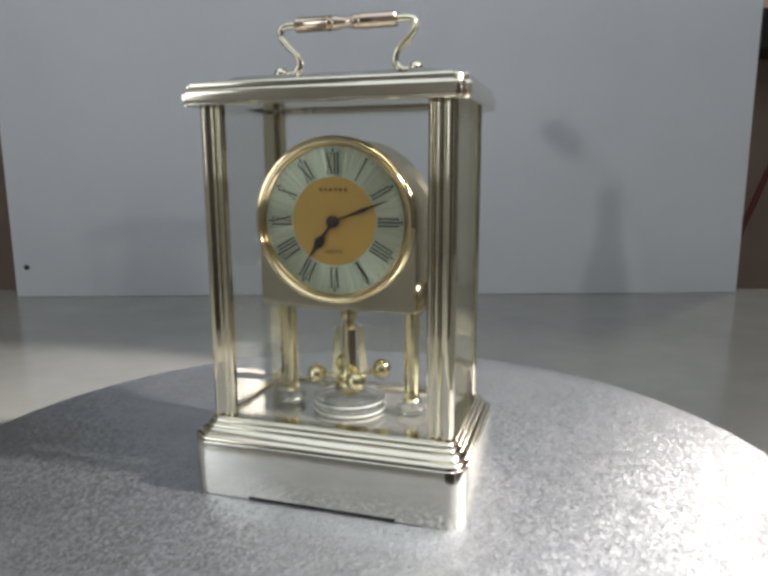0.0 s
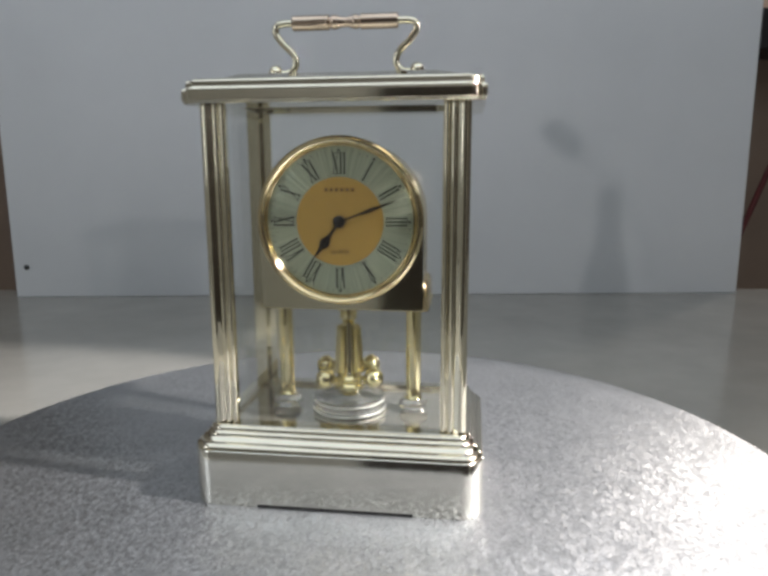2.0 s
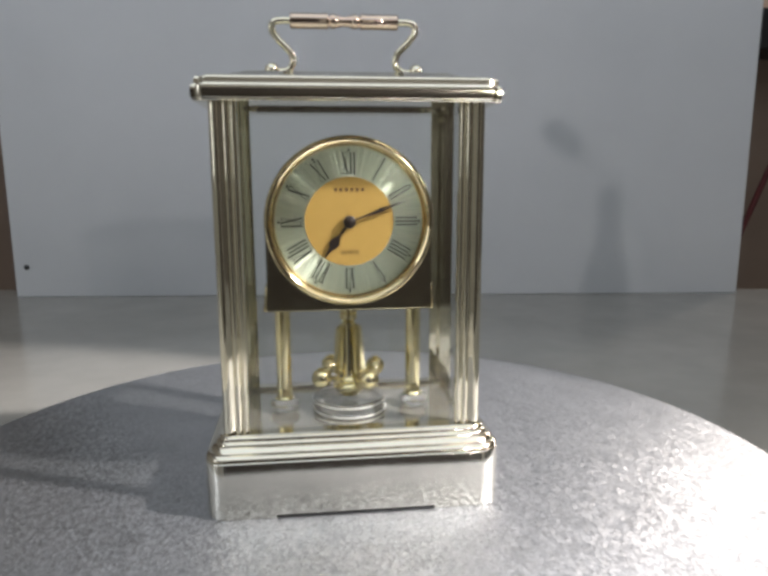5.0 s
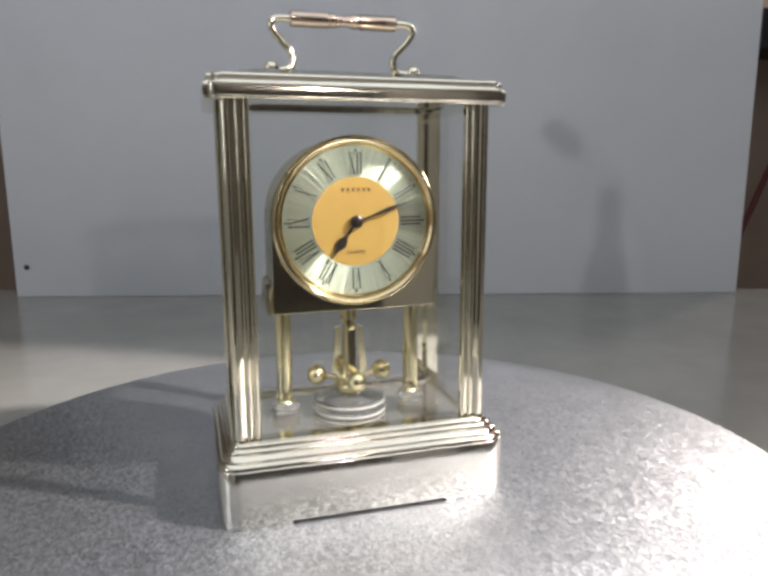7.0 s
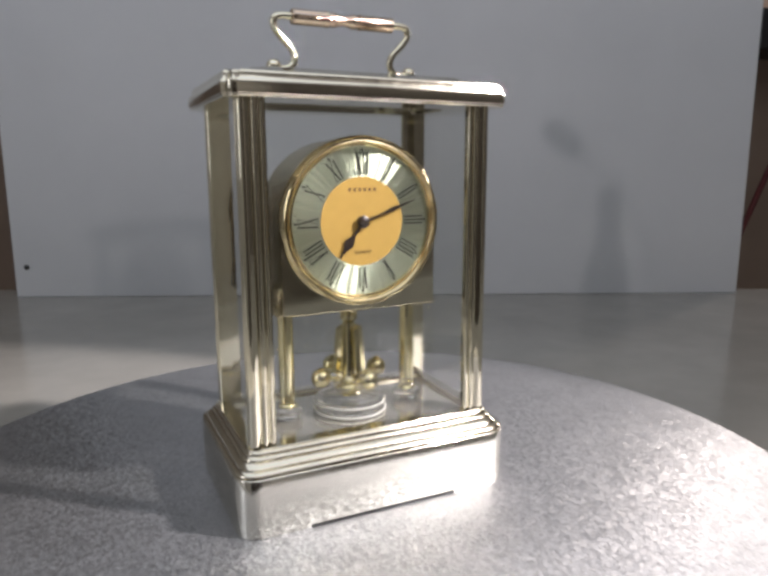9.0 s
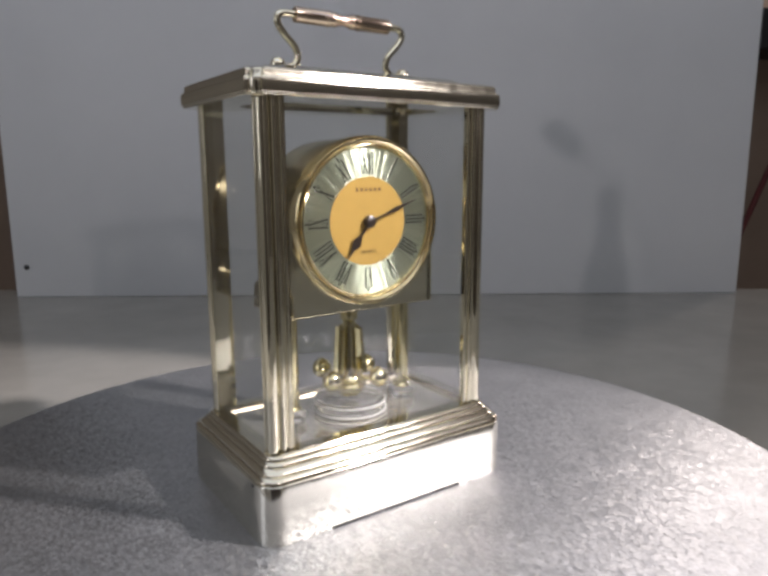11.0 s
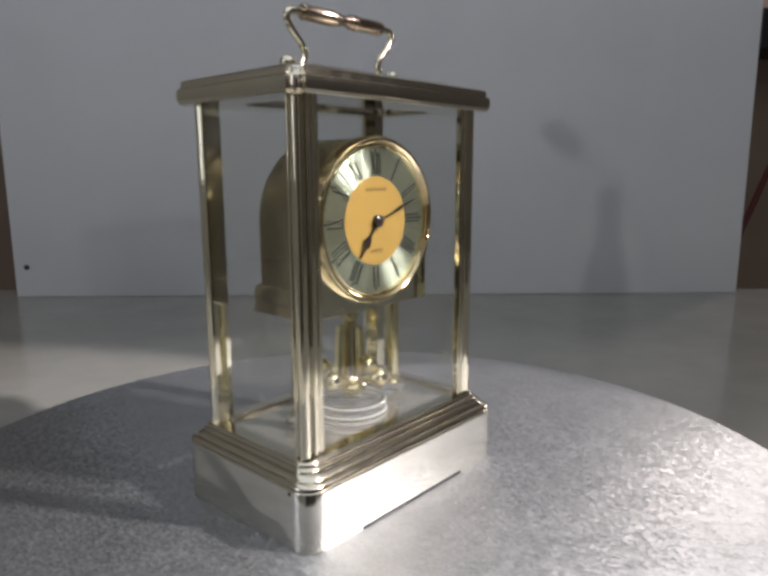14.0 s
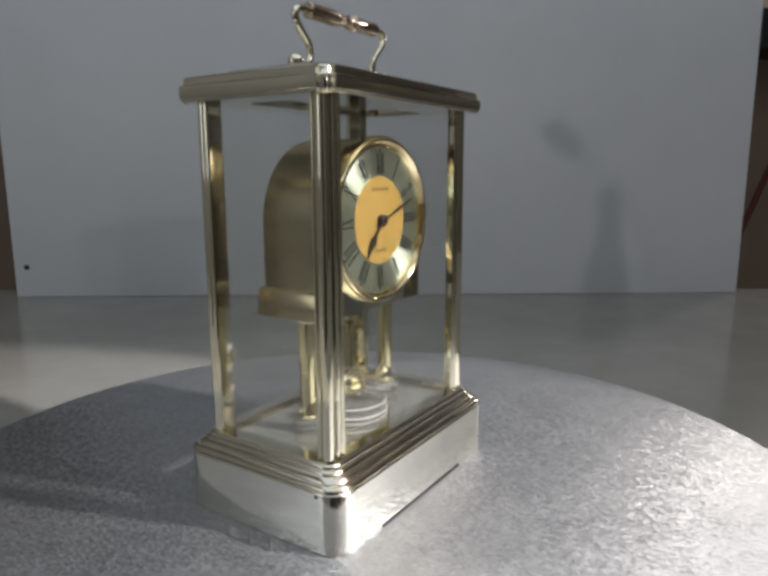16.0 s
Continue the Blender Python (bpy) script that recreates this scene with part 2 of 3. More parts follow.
# ---- the room ----
def build_room():
    y_wall, x0, x1, y0, z0, z1 = 2.4, -2.2, 2.6, -3.0, -0.795, 2.1
    for name, b in (("wall_north", (x0, x1, y_wall, y_wall + 0.1, z0, z1)), ("wall_south", (x0, x1, y0 - 0.1, y0, z0, z1)),
                    ("wall_west", (x0 - 0.1, x0, y0 - 0.1, y_wall + 0.1, z0, z1)), ("wall_east", (x1, x1 + 0.1, y0 - 0.1, y_wall + 0.1, z0, z1))):
        bm = bmesh.new()
        box(bm, *b)
        if name == "wall_north":
            tagged(mesh_ob(name, bm, WALL), "plain brown painted room wall", "wall", kind="structure")
        else:
            tagged(mesh_ob(name, bm, {"wall_south": WALL_PALE, "wall_west": WALL_MID, "wall_east": WALL_EAST}[name]), "plain painted room wall", "wall", kind="structure")
    # unseen dark panel added behind the camera so the polished plate reflects dark
    bm = bmesh.new()
    box(bm, -0.75, 1.9, y0 + 0.002, y0 + 0.045, z0, z0 + 2.05, 0.004)
    tagged(mesh_ob("dark_reflect_panel", bm, WALL_DARK), "dark panel added behind the camera to darken reflections", "door", kind="structure")
    bm = bmesh.new()
    box(bm, x0 - 0.1, x1 + 0.1, y0 - 0.1, y_wall + 0.1, z1, z1 + 0.1)
    tagged(mesh_ob("ceiling", bm, CEIL), "plain pale painted ceiling", "ceiling", kind="structure")
    bm = bmesh.new()
    box(bm, x0 - 0.1, x1 + 0.1, y0 - 0.1, y_wall + 0.1, z0 - 0.1, z0)
    tagged(mesh_ob("floor", bm, FLOOR), "grey brown vinyl room floor", "floor", kind="structure")


build_room()


def build_table():
    t = empty("table", pose(0, 0, TABLE_Z - 0.75))
    bm = bmesh.new()
    box(bm, -1.3, 1.3, -0.55, 0.80, 0.72, 0.75, 0.003)
    part("tabletop", bm, TABLE, t)
    for x in (-1.24, 1.24):
        for y in (-0.49, 0.735):
            bm = bmesh.new()
            box(bm, x - 0.025, x + 0.025, y - 0.025, y + 0.025, 0.0, 0.7195, 0.003)
            part("leg", bm, DARK_METAL, t)
    tagged(t, "grey laminate table with a glossy top", "table")


build_table()


def build_board():
    b = empty("backdrop_board", Matrix.Translation((-0.0005, 0.7495, TABLE_Z)) @ pose(0, 0, 0, 0, 0, 1.41))
    bm = bmesh.new()
    box(bm, -0.6115, 0.6105, 0, 0.012, 0, 0.80, 0.001)
    part("panel", bm, BOARD, b)
    bm = bmesh.new()
    lathe(bm, [(0, 0), (0.0042, 0), (0.0038, 0.0015), (0, 0.002)], 20, pose(-0.5905, -0.0005, 0.0502, 90))
    part("screw", bm, BLACK, b, "small black screw head")
    tagged(b, "large white backdrop board standing upright on the table", "backdrop board")


build_board()


def build_bottle():
    """A tall bottle with two dry stems, just outside the view: its soft shadow lies on the board."""
    v = empty("bottle_vase", pose(0.513, 0.152, TABLE_Z))
    bm = bmesh.new()
    prof = [(0, 0), (0.026, 0), (0.0285, 0.003), (0.029, 0.01), (0.029, 0.15), (0.026, 0.175), (0.0155, 0.2), (0.0142, 0.212), (0.0142, 0.264), (0.0155, 0.266), (0.0155, 0.2715), (0.011, 0.2715), (0.011, 0.2), (0, 0.19)]
    lathe(bm, prof, 32)
    part("bottle", bm, BOTTLE, v)
    for pts in ([(0.0, 0, 0.195), (0.006, 0, 0.262), (0.004, 0, 0.28), (-0.02, 0, 0.299), (-0.045, 0, 0.318)],
                [(0.002, 0.002, 0.195), (0.008, 0, 0.268), (0.022, 0, 0.252), (0.038, 0, 0.231), (0.057, 0, 0.186), (0.067, 0, 0.141)]):
        bm = bmesh.new()
        tube(bm, spline(pts, 5), 0.0016, 8)
        part("stem", bm, STEM, v)
    bm = bmesh.new()
    lathe(bm, [(0, -0.034), (0.008, -0.03), (0.015, -0.016), (0.0175, 0.002), (0.014, 0.02), (0.007, 0.031), (0, 0.034)], 14, pose(-0.064, 0, 0.333, 0, -52))
    for vert in bm.verts:
        vert.co += 0.002 * noise.noise_vector(vert.co * 90)
    part("seed_head", bm, STEM, v)
    tagged(v, "grey bottle vase with dry flower stems on the table", "vase")


build_bottle()


def build_far_things():
    bm = bmesh.new()
    tube(bm, [(0.609, 1.3, -0.79), (0.895, 1.3, 0.0165), (0.944, 1.3, 0.1546), (1.633, 1.3, 2.098)], 0.007, 10)
    tagged(mesh_ob("strap", bm, RED, 40), "dark red strap stretched from floor to ceiling", "strap")
    bm = bmesh.new()
    box(bm, 1.349, 2.25, 2.15, 2.398, 0.583, 0.725, 0.004)
    tagged(mesh_ob("wall_shelf", bm, DARK_METAL), "dark wall shelf box on the brown wall", "shelf")


build_far_things()


# ---- turntable ----
def build_turntable():
    t = empty("turntable", pose(0, 0, TABLE_Z))
    bm = bmesh.new()
    lathe(bm, [(0, 0), (0.128, 0), (0.13, 0.003), (0.13, 0.024), (0.126, 0.028), (0.05, 0.029), (0.05, 0.0389), (0, 0.0389)], 64)
    part("turntable_base", bm, DARK_METAL, t)
    bm = bmesh.new()
    lathe(bm, [(0, -0.006), (0.2456, -0.006), (0.2476, -0.005), (0.2481, -0.003), (0.2476, -0.001), (0.2462, 0), (0, 0)], 160)
    d = part("platter", bm, DISC, t, "round spangled grey metal platter")
    tagged(t, "motor turntable with a round grey metal platter", "turntable")
    return d


PLATTER = build_turntable()


# ---- clock ----
def build_post(bm, sx, sy):
    """A fluted corner post: a square core with rounded ribs on the two outer faces and the corner."""
    z0, z1 = 39.6 * MM, 196.6 * MM
    ox, oy = 63.7 * MM, 37.2 * MM
    prof = [(ox - 12.6 * MM, oy - 0.9 * MM), (ox - 12.6 * MM, oy - 3.4 * MM), (ox - 7.5 * MM, oy - 3.4 * MM), (ox - 7.5 * MM, oy - 7.4 * MM), (ox - 1.0 * MM, oy - 7.4 * MM)]
    # outer side, back towards the start: side bead, round corner, groove, rib, groove, bead
    def arc(cx, cy, r, a0, a1, n):
        return [(cx + r * math.cos(radians(a0 + (a1 - a0) * k / n)), cy + r * math.sin(radians(a0 + (a1 - a0) * k / n))) for k in range(n + 1)]
    prof += arc(ox - 1.1 * MM, oy - 6.3 * MM, 0.9 * MM, -60, 70, 6)
    prof += arc(ox - 2.9 * MM, oy - 2.9 * MM, 2.9 * MM, -40, 130, 14)
    prof += arc(ox - 7.6 * MM, oy - 1.7 * MM, 1.6 * MM, 15, 165, 10)
    prof += arc(ox - 11.0 * MM, oy - 1.5 * MM, 1.2 * MM, 15, 160, 7)
    lo = [bm.verts.new((sx * x, sy * y, z0)) for x, y in prof]
    hi = [bm.verts.new((sx * x, sy * y, z1)) for x, y in prof]
    n = len(prof)
    for i in range(n):
        bm.faces.new((lo[i], lo[(i + 1) % n], hi[(i + 1) % n], hi[i]))
    bm.faces.new(lo)
    bm.faces.new(hi)


def stroke(bm, x0, y0, x1, y1, w, h):
    """A flat bar from one point to another on the dial, w wide, with square ends."""
    a, b = Vector((x0, y0, 0)), Vector((x1, y1, 0))
    d = b - a
    m = Matrix.Translation((a + b) / 2) @ Matrix.Rotation(math.atan2(d.y, d.x), 4, "Z") @ Matrix.Diagonal((d.length, w, h, 1))
    bmesh.ops.create_cube(bm, size=1, matrix=m)


def numeral(word):
    """Strokes of one Roman numeral, upright, centred, 10 mm high."""
    h, thick, thin = 10.0 * MM, 0.72 * MM, 0.3 * MM
    widths = {"I": 1.75 * MM, "V": 3.6 * MM, "X": 3.7 * MM}
    total = sum(widths[c] for c in word)
    x = -total / 2
    bm = bmesh.new()
    e = 0.2 * MM
    for c in word:
        w = widths[c]
        m = x + w / 2
        if c == "I":
            stroke(bm, m, -h / 2, m, h / 2, thick, e)
        elif c == "V":
            stroke(bm, x + 0.8 * MM, h / 2, m, -h / 2, thick, e)
            stroke(bm, x + w - 0.8 * MM, h / 2, m, -h / 2, thin, e * 0.9)
        else:
            stroke(bm, x + 0.6 * MM, h / 2, x + w - 0.6 * MM, -h / 2, thick, e)
            stroke(bm, x + w - 0.6 * MM, h / 2, x + 0.6 * MM, -h / 2, thin, e * 0.9)
        for s in (1, -1):
            stroke(bm, x + 0.15 * MM, s * h / 2, x + w - 0.15 * MM, s * h / 2, thin, e * 0.8)
        x += w
    return bm


def lettering(body, size):
    """The built-in font as a flat mesh, centred on its origin."""
    cu = bpy.data.curves.new("lettering", "FONT")
    cu.body, cu.size, cu.align_x, cu.align_y = body, size, "CENTER", "CENTER"
    cu.extrude = 0.00005
    ob = bpy.data.objects.new("lettering", cu)
    me = bpy.data.meshes.new_from_object(ob)
    bm = bmesh.new()
    bm.from_mesh(me)
    bpy.data.objects.remove(ob)
    bpy.data.meshes.remove(me)
    return bm


def build_clock():
    clock = empty("mantel_clock")
    # base block, moulding and floor
    bm = bmesh.new()
    layers = [(71.9, 48.0, 10, 0.02), (72.4, 48.5, 10.5, 0.5), (72.4, 48.5, 10.5, 28.3), (72.2, 48.3, 10.4, 28.8), (71.6, 47.7, 10, 29.2)]
    stack(bm, [(a * MM, b * MM, c * MM, d * MM) for a, b, c, d in layers], 10)
    base = part("base", bm, BASE_MAT, clock)
    bm = bmesh.new()
    box(bm, -38.8 * MM, 38.8 * MM, -48.7 * MM, -45 * MM, 0.35 * MM, 1.75 * MM)
    part("slot", bm, BLACK, base, "narrow dark slot")
    bm = bmesh.new()
    lathe(bm, [(0, -0.4 * MM), (0.9 * MM, -0.4 * MM), (0.9 * MM, 0.15 * MM), (0, 0.2 * MM)], 12, pose(-72.4 * MM, -36.2 * MM, 27.2 * MM, 0, -90))
    part("screw_hole", bm, BLACK, base, "tiny dark screw hole")
    bm = bmesh.new()
    layers = [(70.4, 46.4, 9, 29.2), (70.4, 46.4, 9, 29.9)]
    # a rounded roll, a long shallow slope and two narrow ribs, parted by fine grooves
    for hw, z, run, rise, full in ((72.0, 29.9, 1.9, 2.6, 0.75), (69.9, 32.6, 2.1, 2.4, 0.35), (67.6, 35.1, 1.3, 1.9, 0.4), (66.1, 37.1, 1.0, 1.9, 0.4)):
        for u, swell in ((0.0, 0.0), (0.06, 0.45), (0.25, 0.85), (0.5, 1.0), (0.75, 0.85), (0.94, 0.45), (1.0, -0.2)):
            off = 72.4 - hw + run * u - swell * full
            layers.append((72.4 - off, 48.5 - off * 1.3, 10 - off * 0.45, z + rise * u))
    layers += [(65.0, 38.6, 5.0, 39.3), (58.0, 31.6, 2.0, 39.5), (57.6, 31.2, 2.0, 37.3)]
    stack(bm, [(a * MM, b * MM, c * MM, d * MM) for a, b, c, d in layers], 10)
    part("base_moulding", bm, TRIM, clock)
    bm = bmesh.new()
    box(bm, -57.3 * MM, 57.3 * MM, -30.9 * MM, 30.9 * MM, 37.32 * MM, 37.4 * MM)
    part("floor_plate", bm, FLOORP, clock)
    # posts
    for sx in (-1, 1):
        for sy in (-1, 1):
            bm = bmesh.new()
            build_post(bm, sx, sy)
            part("post", bm, PALE, clock, smooth=35)
    # glass
    for s in (-1, 1):
        bm = bmesh.new()
        box(bm, -51.0 * MM, 51.0 * MM, s * 35.0 * MM - 0.8 * MM, s * 35.0 * MM + 0.8 * MM, 39.7 * MM, 196.2 * MM)
        part("glass_pane", bm, PANE, clock, "clear glass pane", None)
        bm = bmesh.new()
        box(bm, s * 61.5 * MM - 0.8 * MM, s * 61.5 * MM + 0.8 * MM, -29.7 * MM, 29.7 * MM, 39.7 * MM, 196.2 * MM)
        part("glass_pane", bm, PANE, clock, "clear glass pane", None)
    # lid
    bm = bmesh.new()
    # underside with a shallow panel, lip, tall plain band, cove, rounded shoulder and low crown
    layers = [(50.6, 19.8, 198.4), (50.9, 20.0, 196.4), (64.0, 38.4, 196.3), (69.2, 43.8, 196.4), (69.8, 44.5, 196.9), (69.8, 44.5, 197.5), (70.2, 44.9, 197.8), (70.4, 45.1, 199.4), (70.4, 45.1, 201.4),
              (70.2, 44.9, 203.0), (69.8, 44.5, 203.5), (69.1, 43.8, 203.6), (68.9, 43.6, 204.0), (68.8, 43.5, 206.0), (68.5, 43.2, 206.8), (67.8, 42.5, 207.4), (66.6, 41.3, 207.7),
              (64.0, 38.5, 207.8), (57.1, 31.8, 208.9), (53.1, 27.8, 211.0), (50.1, 24.8, 211.6)]
    notched(bm, [(a * MM, b * MM, 5.5 * MM, z * MM) for a, b, z in layers])
    part("lid", bm, LID_MAT, clock, smooth=32)
    # handle
    hy = -0.4 * MM
    bm = bmesh.new()
    prof = [(0, -26.8), (3.3, -26.8), (3.7, -26.4), (3.7, -9.6), (3.9, -9.2), (3.9, -8.2), (3.0, -7.8), (2.9, -7.2), (3.5, -6.4), (3.5, -4.4), (3.0, -3.8), (3.1, -3.2), (2.6, -1.8), (2.5, 0)]
    prof = prof + [(r, -z) for r, z in reversed(prof[:-1])]
    lathe(bm, [(r * MM, z * MM) for r, z in prof], 24, pose(0, hy, 238.7 * MM, 0, 90))
    handle = part("handle", bm, GRIP, clock, "turned handle grip on two curved arms")
    for s in (-1, 1):
        bm = bmesh.new()
        path = spline([(s * 36 * MM, hy, 215.0 * MM), (s * 32.5 * MM, hy, 214.4 * MM), (s * 28 * MM, hy, 215.4 * MM), (s * 25.6 * MM, hy, 219.0 * MM), (s * 27.0 * MM, hy, 224.0 * MM),
                       (s * 32.5 * MM, hy, 229.5 * MM), (s * 35.6 * MM, hy, 234.0 * MM), (s * 35.0 * MM, hy, 237.6 * MM), (s * 31.5 * MM, hy, 238.7 * MM), (s * 26.0 * MM, hy, 238.7 * MM)], 5)
        tube(bm, path, 1.75 * MM, 12)
        part("handle_arm", bm, PALE, handle)
    for s in (-1, 1):
        bm = bmesh.new()
        lathe(bm, [(0, -3.4 * MM), (1.9 * MM, -3.1 * MM), (3.2 * MM, -2.0 * MM), (3.8 * MM, 0), (3.2 * MM, 2.1 * MM), (1.9 * MM, 3.3 * MM), (0, 3.7 * MM)], 20, pose(s * 36.2 * MM, hy, 215.0 * MM))
        part("foot", bm, PALE, handle)
    # movement case: an arch drawn back from the dial, on a flared foot
    zc = 141.1 * MM
    bm = bmesh.new()
    hw = 40.6 * MM
    out = [(-hw, 107.1 * MM)] + [(hw * math.cos(radians(180 - 180 * k / 28)), zc + hw * math.sin(radians(180 - 180 * k / 28))) for k in range(29)] + [(hw, 107.1 * MM)]
    rings = []
    for y, s in ((-17.8 * MM, 1.0), (19.5 * MM, 1.0), (21 * MM, 0.965)):
        rings.append([bm.verts.new((x * s, y, zc + (z - zc) * s)) for x, z in out])
    for a, b in zip(rings, rings[1:]):
        for i in range(len(a)):
            j = (i + 1) % len(a)
            bm.faces.new((a[i], a[j], b[j], b[i]))
    bm.faces.new(rings[0])
    bm.faces.new(rings[-1])
    case = part("movement_case", bm, CASE, clock, "satin brass arched clock case")
    bm = bmesh.new()
    stack(bm, [(a * MM, b * MM, 1.2 * MM, z * MM) for a, b, z in ((43.4, 20.6, 97.5), (43.9, 20.9, 97.9), (43.9, 20.9, 99.2), (43.3, 20.4, 99.5), (43.3, 20.4, 102.2), (42.5, 19.7, 102.5), (42.5, 19.7, 103.1), (43.2, 20.3, 103.4), (42.8, 20.2, 109.6), (41.4, 19.2, 111.6))], 3)
    bmesh.ops.translate(bm, verts=bm.verts, vec=(0, 2.9 * MM, -1.9 * MM))
    part("case_foot", bm, CASE, case)
    # front plate below the bezel
    bm = bmesh.new()
    n = 44
    cols = []
    for k in range(n + 1):
        x = -41.4 * MM + 82.8 * MM * k / n
        top = min(zc, zc - math.sqrt(max(0.0, (38.4 * MM) ** 2 - x * x)))
        cols.append([bm.verts.new((x, y, z)) for y, z in ((-20.4 * MM, 96.7 * MM), (-20.4 * MM, top), (-18.1 * MM, top), (-18.1 * MM, 96.7 * MM))])
    for a, b in zip(cols, cols[1:]):
        for i in range(4):
            bm.faces.new((a[i], a[(i + 1) % 4], b[(i + 1) % 4], b[i]))
    bm.faces.new(cols[0])
    bm.faces.new(cols[-1])
    part("front_plate", bm, PALE, case, "polished plate below the dial")
    # bezel, dial, numerals
    face = pose(0, -1.0 * MM, zc, 90)
    bm = bmesh.new()
    prof = [(36.4, 18.6), (36.5, 22.0), (36.9, 22.5), (37.5, 22.3), (37.8, 22.9), (38.4, 23.8), (39.3, 24.4), (40.3, 24.3), (41.1, 23.6), (41.6, 22.4), (41.6, 17.0), (36.4, 17.0), (36.4, 18.6)]
    lathe(bm, [(r * MM, z * MM) for r, z in prof], 96, face)
    part("bezel", bm, GOLD, clock, "polished gold bezel ring", 35)
    bm = bmesh.new()
    lathe(bm, [(0, 15.2 * MM), (36.38 * MM, 15.2 * MM), (36.38 * MM, 18.2 * MM), (0, 18.2 * MM)], 96)
    bmesh.ops.transform(bm, verts=bm.verts, matrix=pose(0, 0, 0, 90))
    dial = part("dial", bm, DIAL, clock, "silver sunburst dial with black Roman numerals")
    dial.location = (0, -3.6 * MM, zc)
    up = pose(0, -18.2 * MM, 0, 90)
    bm = bmesh.new()
    lathe(bm, [(0, 0), (21.9 * MM, 0), (21.9 * MM, 0.25 * MM), (0, 0.25 * MM)], 80, up)
    part("dial_centre", bm, AMBER, dial, "matt amber dial centre")
    words = ["XII", "I", "II", "III", "IIII", "V", "VI", "VII", "VIII", "IX", "X", "XI"]
    for i, w in enumerate(words):
        turn = Matrix.Rotation(radians(-30 * i), 4, "Z")
        bm = numeral(w)
        bmesh.ops.transform(bm, verts=bm.verts, matrix=up @ turn @ Matrix.Translation((0, 28.3 * MM, 0.2 * MM)))
        part("numeral", bm, BLACK, dial, smooth=None)
        bm = bmesh.new()
        lathe(bm, [(0, 0), (0.7 * MM, 0), (0.7 * MM, 0.2 * MM), (0, 0.25 * MM)], 10, up @ turn @ Matrix.Translation((0, 34.6 * MM, 0.05 * MM)))
        part("hour_dot", bm, BLACK, dial)
    bm = bmesh.new()
    for k in range(60):
        if k % 5:
            a = radians(6 * k)
            stroke(bm, 34.2 * MM * math.sin(a), 34.2 * MM * math.cos(a), 35.0 * MM * math.sin(a), 35.0 * MM * math.cos(a), 0.22 * MM, 0.2 * MM)
    bmesh.ops.transform(bm, verts=bm.verts, matrix=up @ Matrix.Translation((0, 0, 0.1 * MM)))
    tagged(part("minute_track", bm, BLACK, dial, smooth=None), kind="stuff")
    # maker's mark as plain bars, and the word below the hub
    bm = bmesh.new()
    for k in range(6):
        x = (-6.6 + 2.64 * k) * MM
        stroke(bm, x, 14.7 * MM, x, 16.5 * MM, 1.5 * MM, 0.1 * MM)
    bmesh.ops.transform(bm, verts=bm.verts, matrix=up @ Matrix.Translation((0, 0, 0.3 * MM)))
    part("maker_mark", bm, MARK, dial, smooth=None)
    bm = lettering("QUARTZ", 2.3 * MM)
    bmesh.ops.transform(bm, verts=bm.verts, matrix=up @ Matrix.Translation((0, -15.2 * MM, 0.32 * MM)))
    part("lettering", bm, HAND_MAT, dial, smooth=None)
    # hands
    def blade(name, angle, pts, lift):
        b2 = bmesh.new()
        lo = [b2.verts.new((x * MM, y * MM, 0)) for x, y in pts] + [b2.verts.new((-x * MM, y * MM, 0)) for x, y in reversed(pts) if x > 0]
        f = b2.faces.new(lo)
        r = bmesh.ops.extrude_face_region(b2, geom=[f])
        bmesh.ops.translate(b2, verts=[v for v in r["geom"] if isinstance(v, bmesh.types.BMVert)], vec=(0, 0, 0.35 * MM))
        bmesh.ops.transform(b2, verts=b2.verts, matrix=pose(0, -3.6 * MM, zc) @ up @ Matrix.Translation((0, 0, lift * MM)) @ Matrix.Rotation(radians(-angle), 4, "Z"))
        part(name, b2, HAND_MAT, clock, smooth=None)
    blade("hour_hand", 215.7, [(0.75, 0), (0.7, 8.5), (1.2, 9.6), (2.3, 11.6), (2.6, 13.2), (2.1, 14.8), (1.1, 16.4), (0.8, 18.0), (0.35, 21.5), (0, 22.5)], 1.2)
    blade("minute_hand", 69.8, [(0.55, 0), (0.5, 10), (0.9, 14), (1.1, 17), (0.75, 20), (0.35, 27), (0, 31.5)], 2.1)
    bm = bmesh.new()
    lathe(bm, [(0, 0.3 * MM), (3.0 * MM, 0.3 * MM), (3.2 * MM, 2.0 * MM), (3.0 * MM, 3.0 * MM), (1.6 * MM, 3.8 * MM), (0, 4.0 * MM)], 24, pose(0, -3.6 * MM, zc) @ up)
    part("hand_hub", bm, HAND_MAT, clock)
    # columns that carry the case
    for s in (-1, 1):
        bm = bmesh.new()
        prof = [(0, 44.0), (4.6, 44.0), (5.0, 44.7), (4.6, 45.4), (4.1, 45.9), (4.0, 92.7), (0, 92.7)]
        lathe(bm, [(r * MM, z * MM) for r, z in prof], 28, pose(s * 35.0 * MM, -1.5 * MM, 0))
        column = part("column", bm, PEND, clock)
        bm = bmesh.new()
        prof = [(0, 92.72), (4.3, 92.72), (5.1, 93.1), (5.4, 93.9), (5.3, 95.5), (0, 95.5)]
        lathe(bm, [(r * MM, z * MM) for r, z in prof], 28, pose(s * 35.0 * MM, -1.5 * MM, 0))
        part("cap", bm, PALE, column, "bright champagne cap")
        bm = bmesh.new()
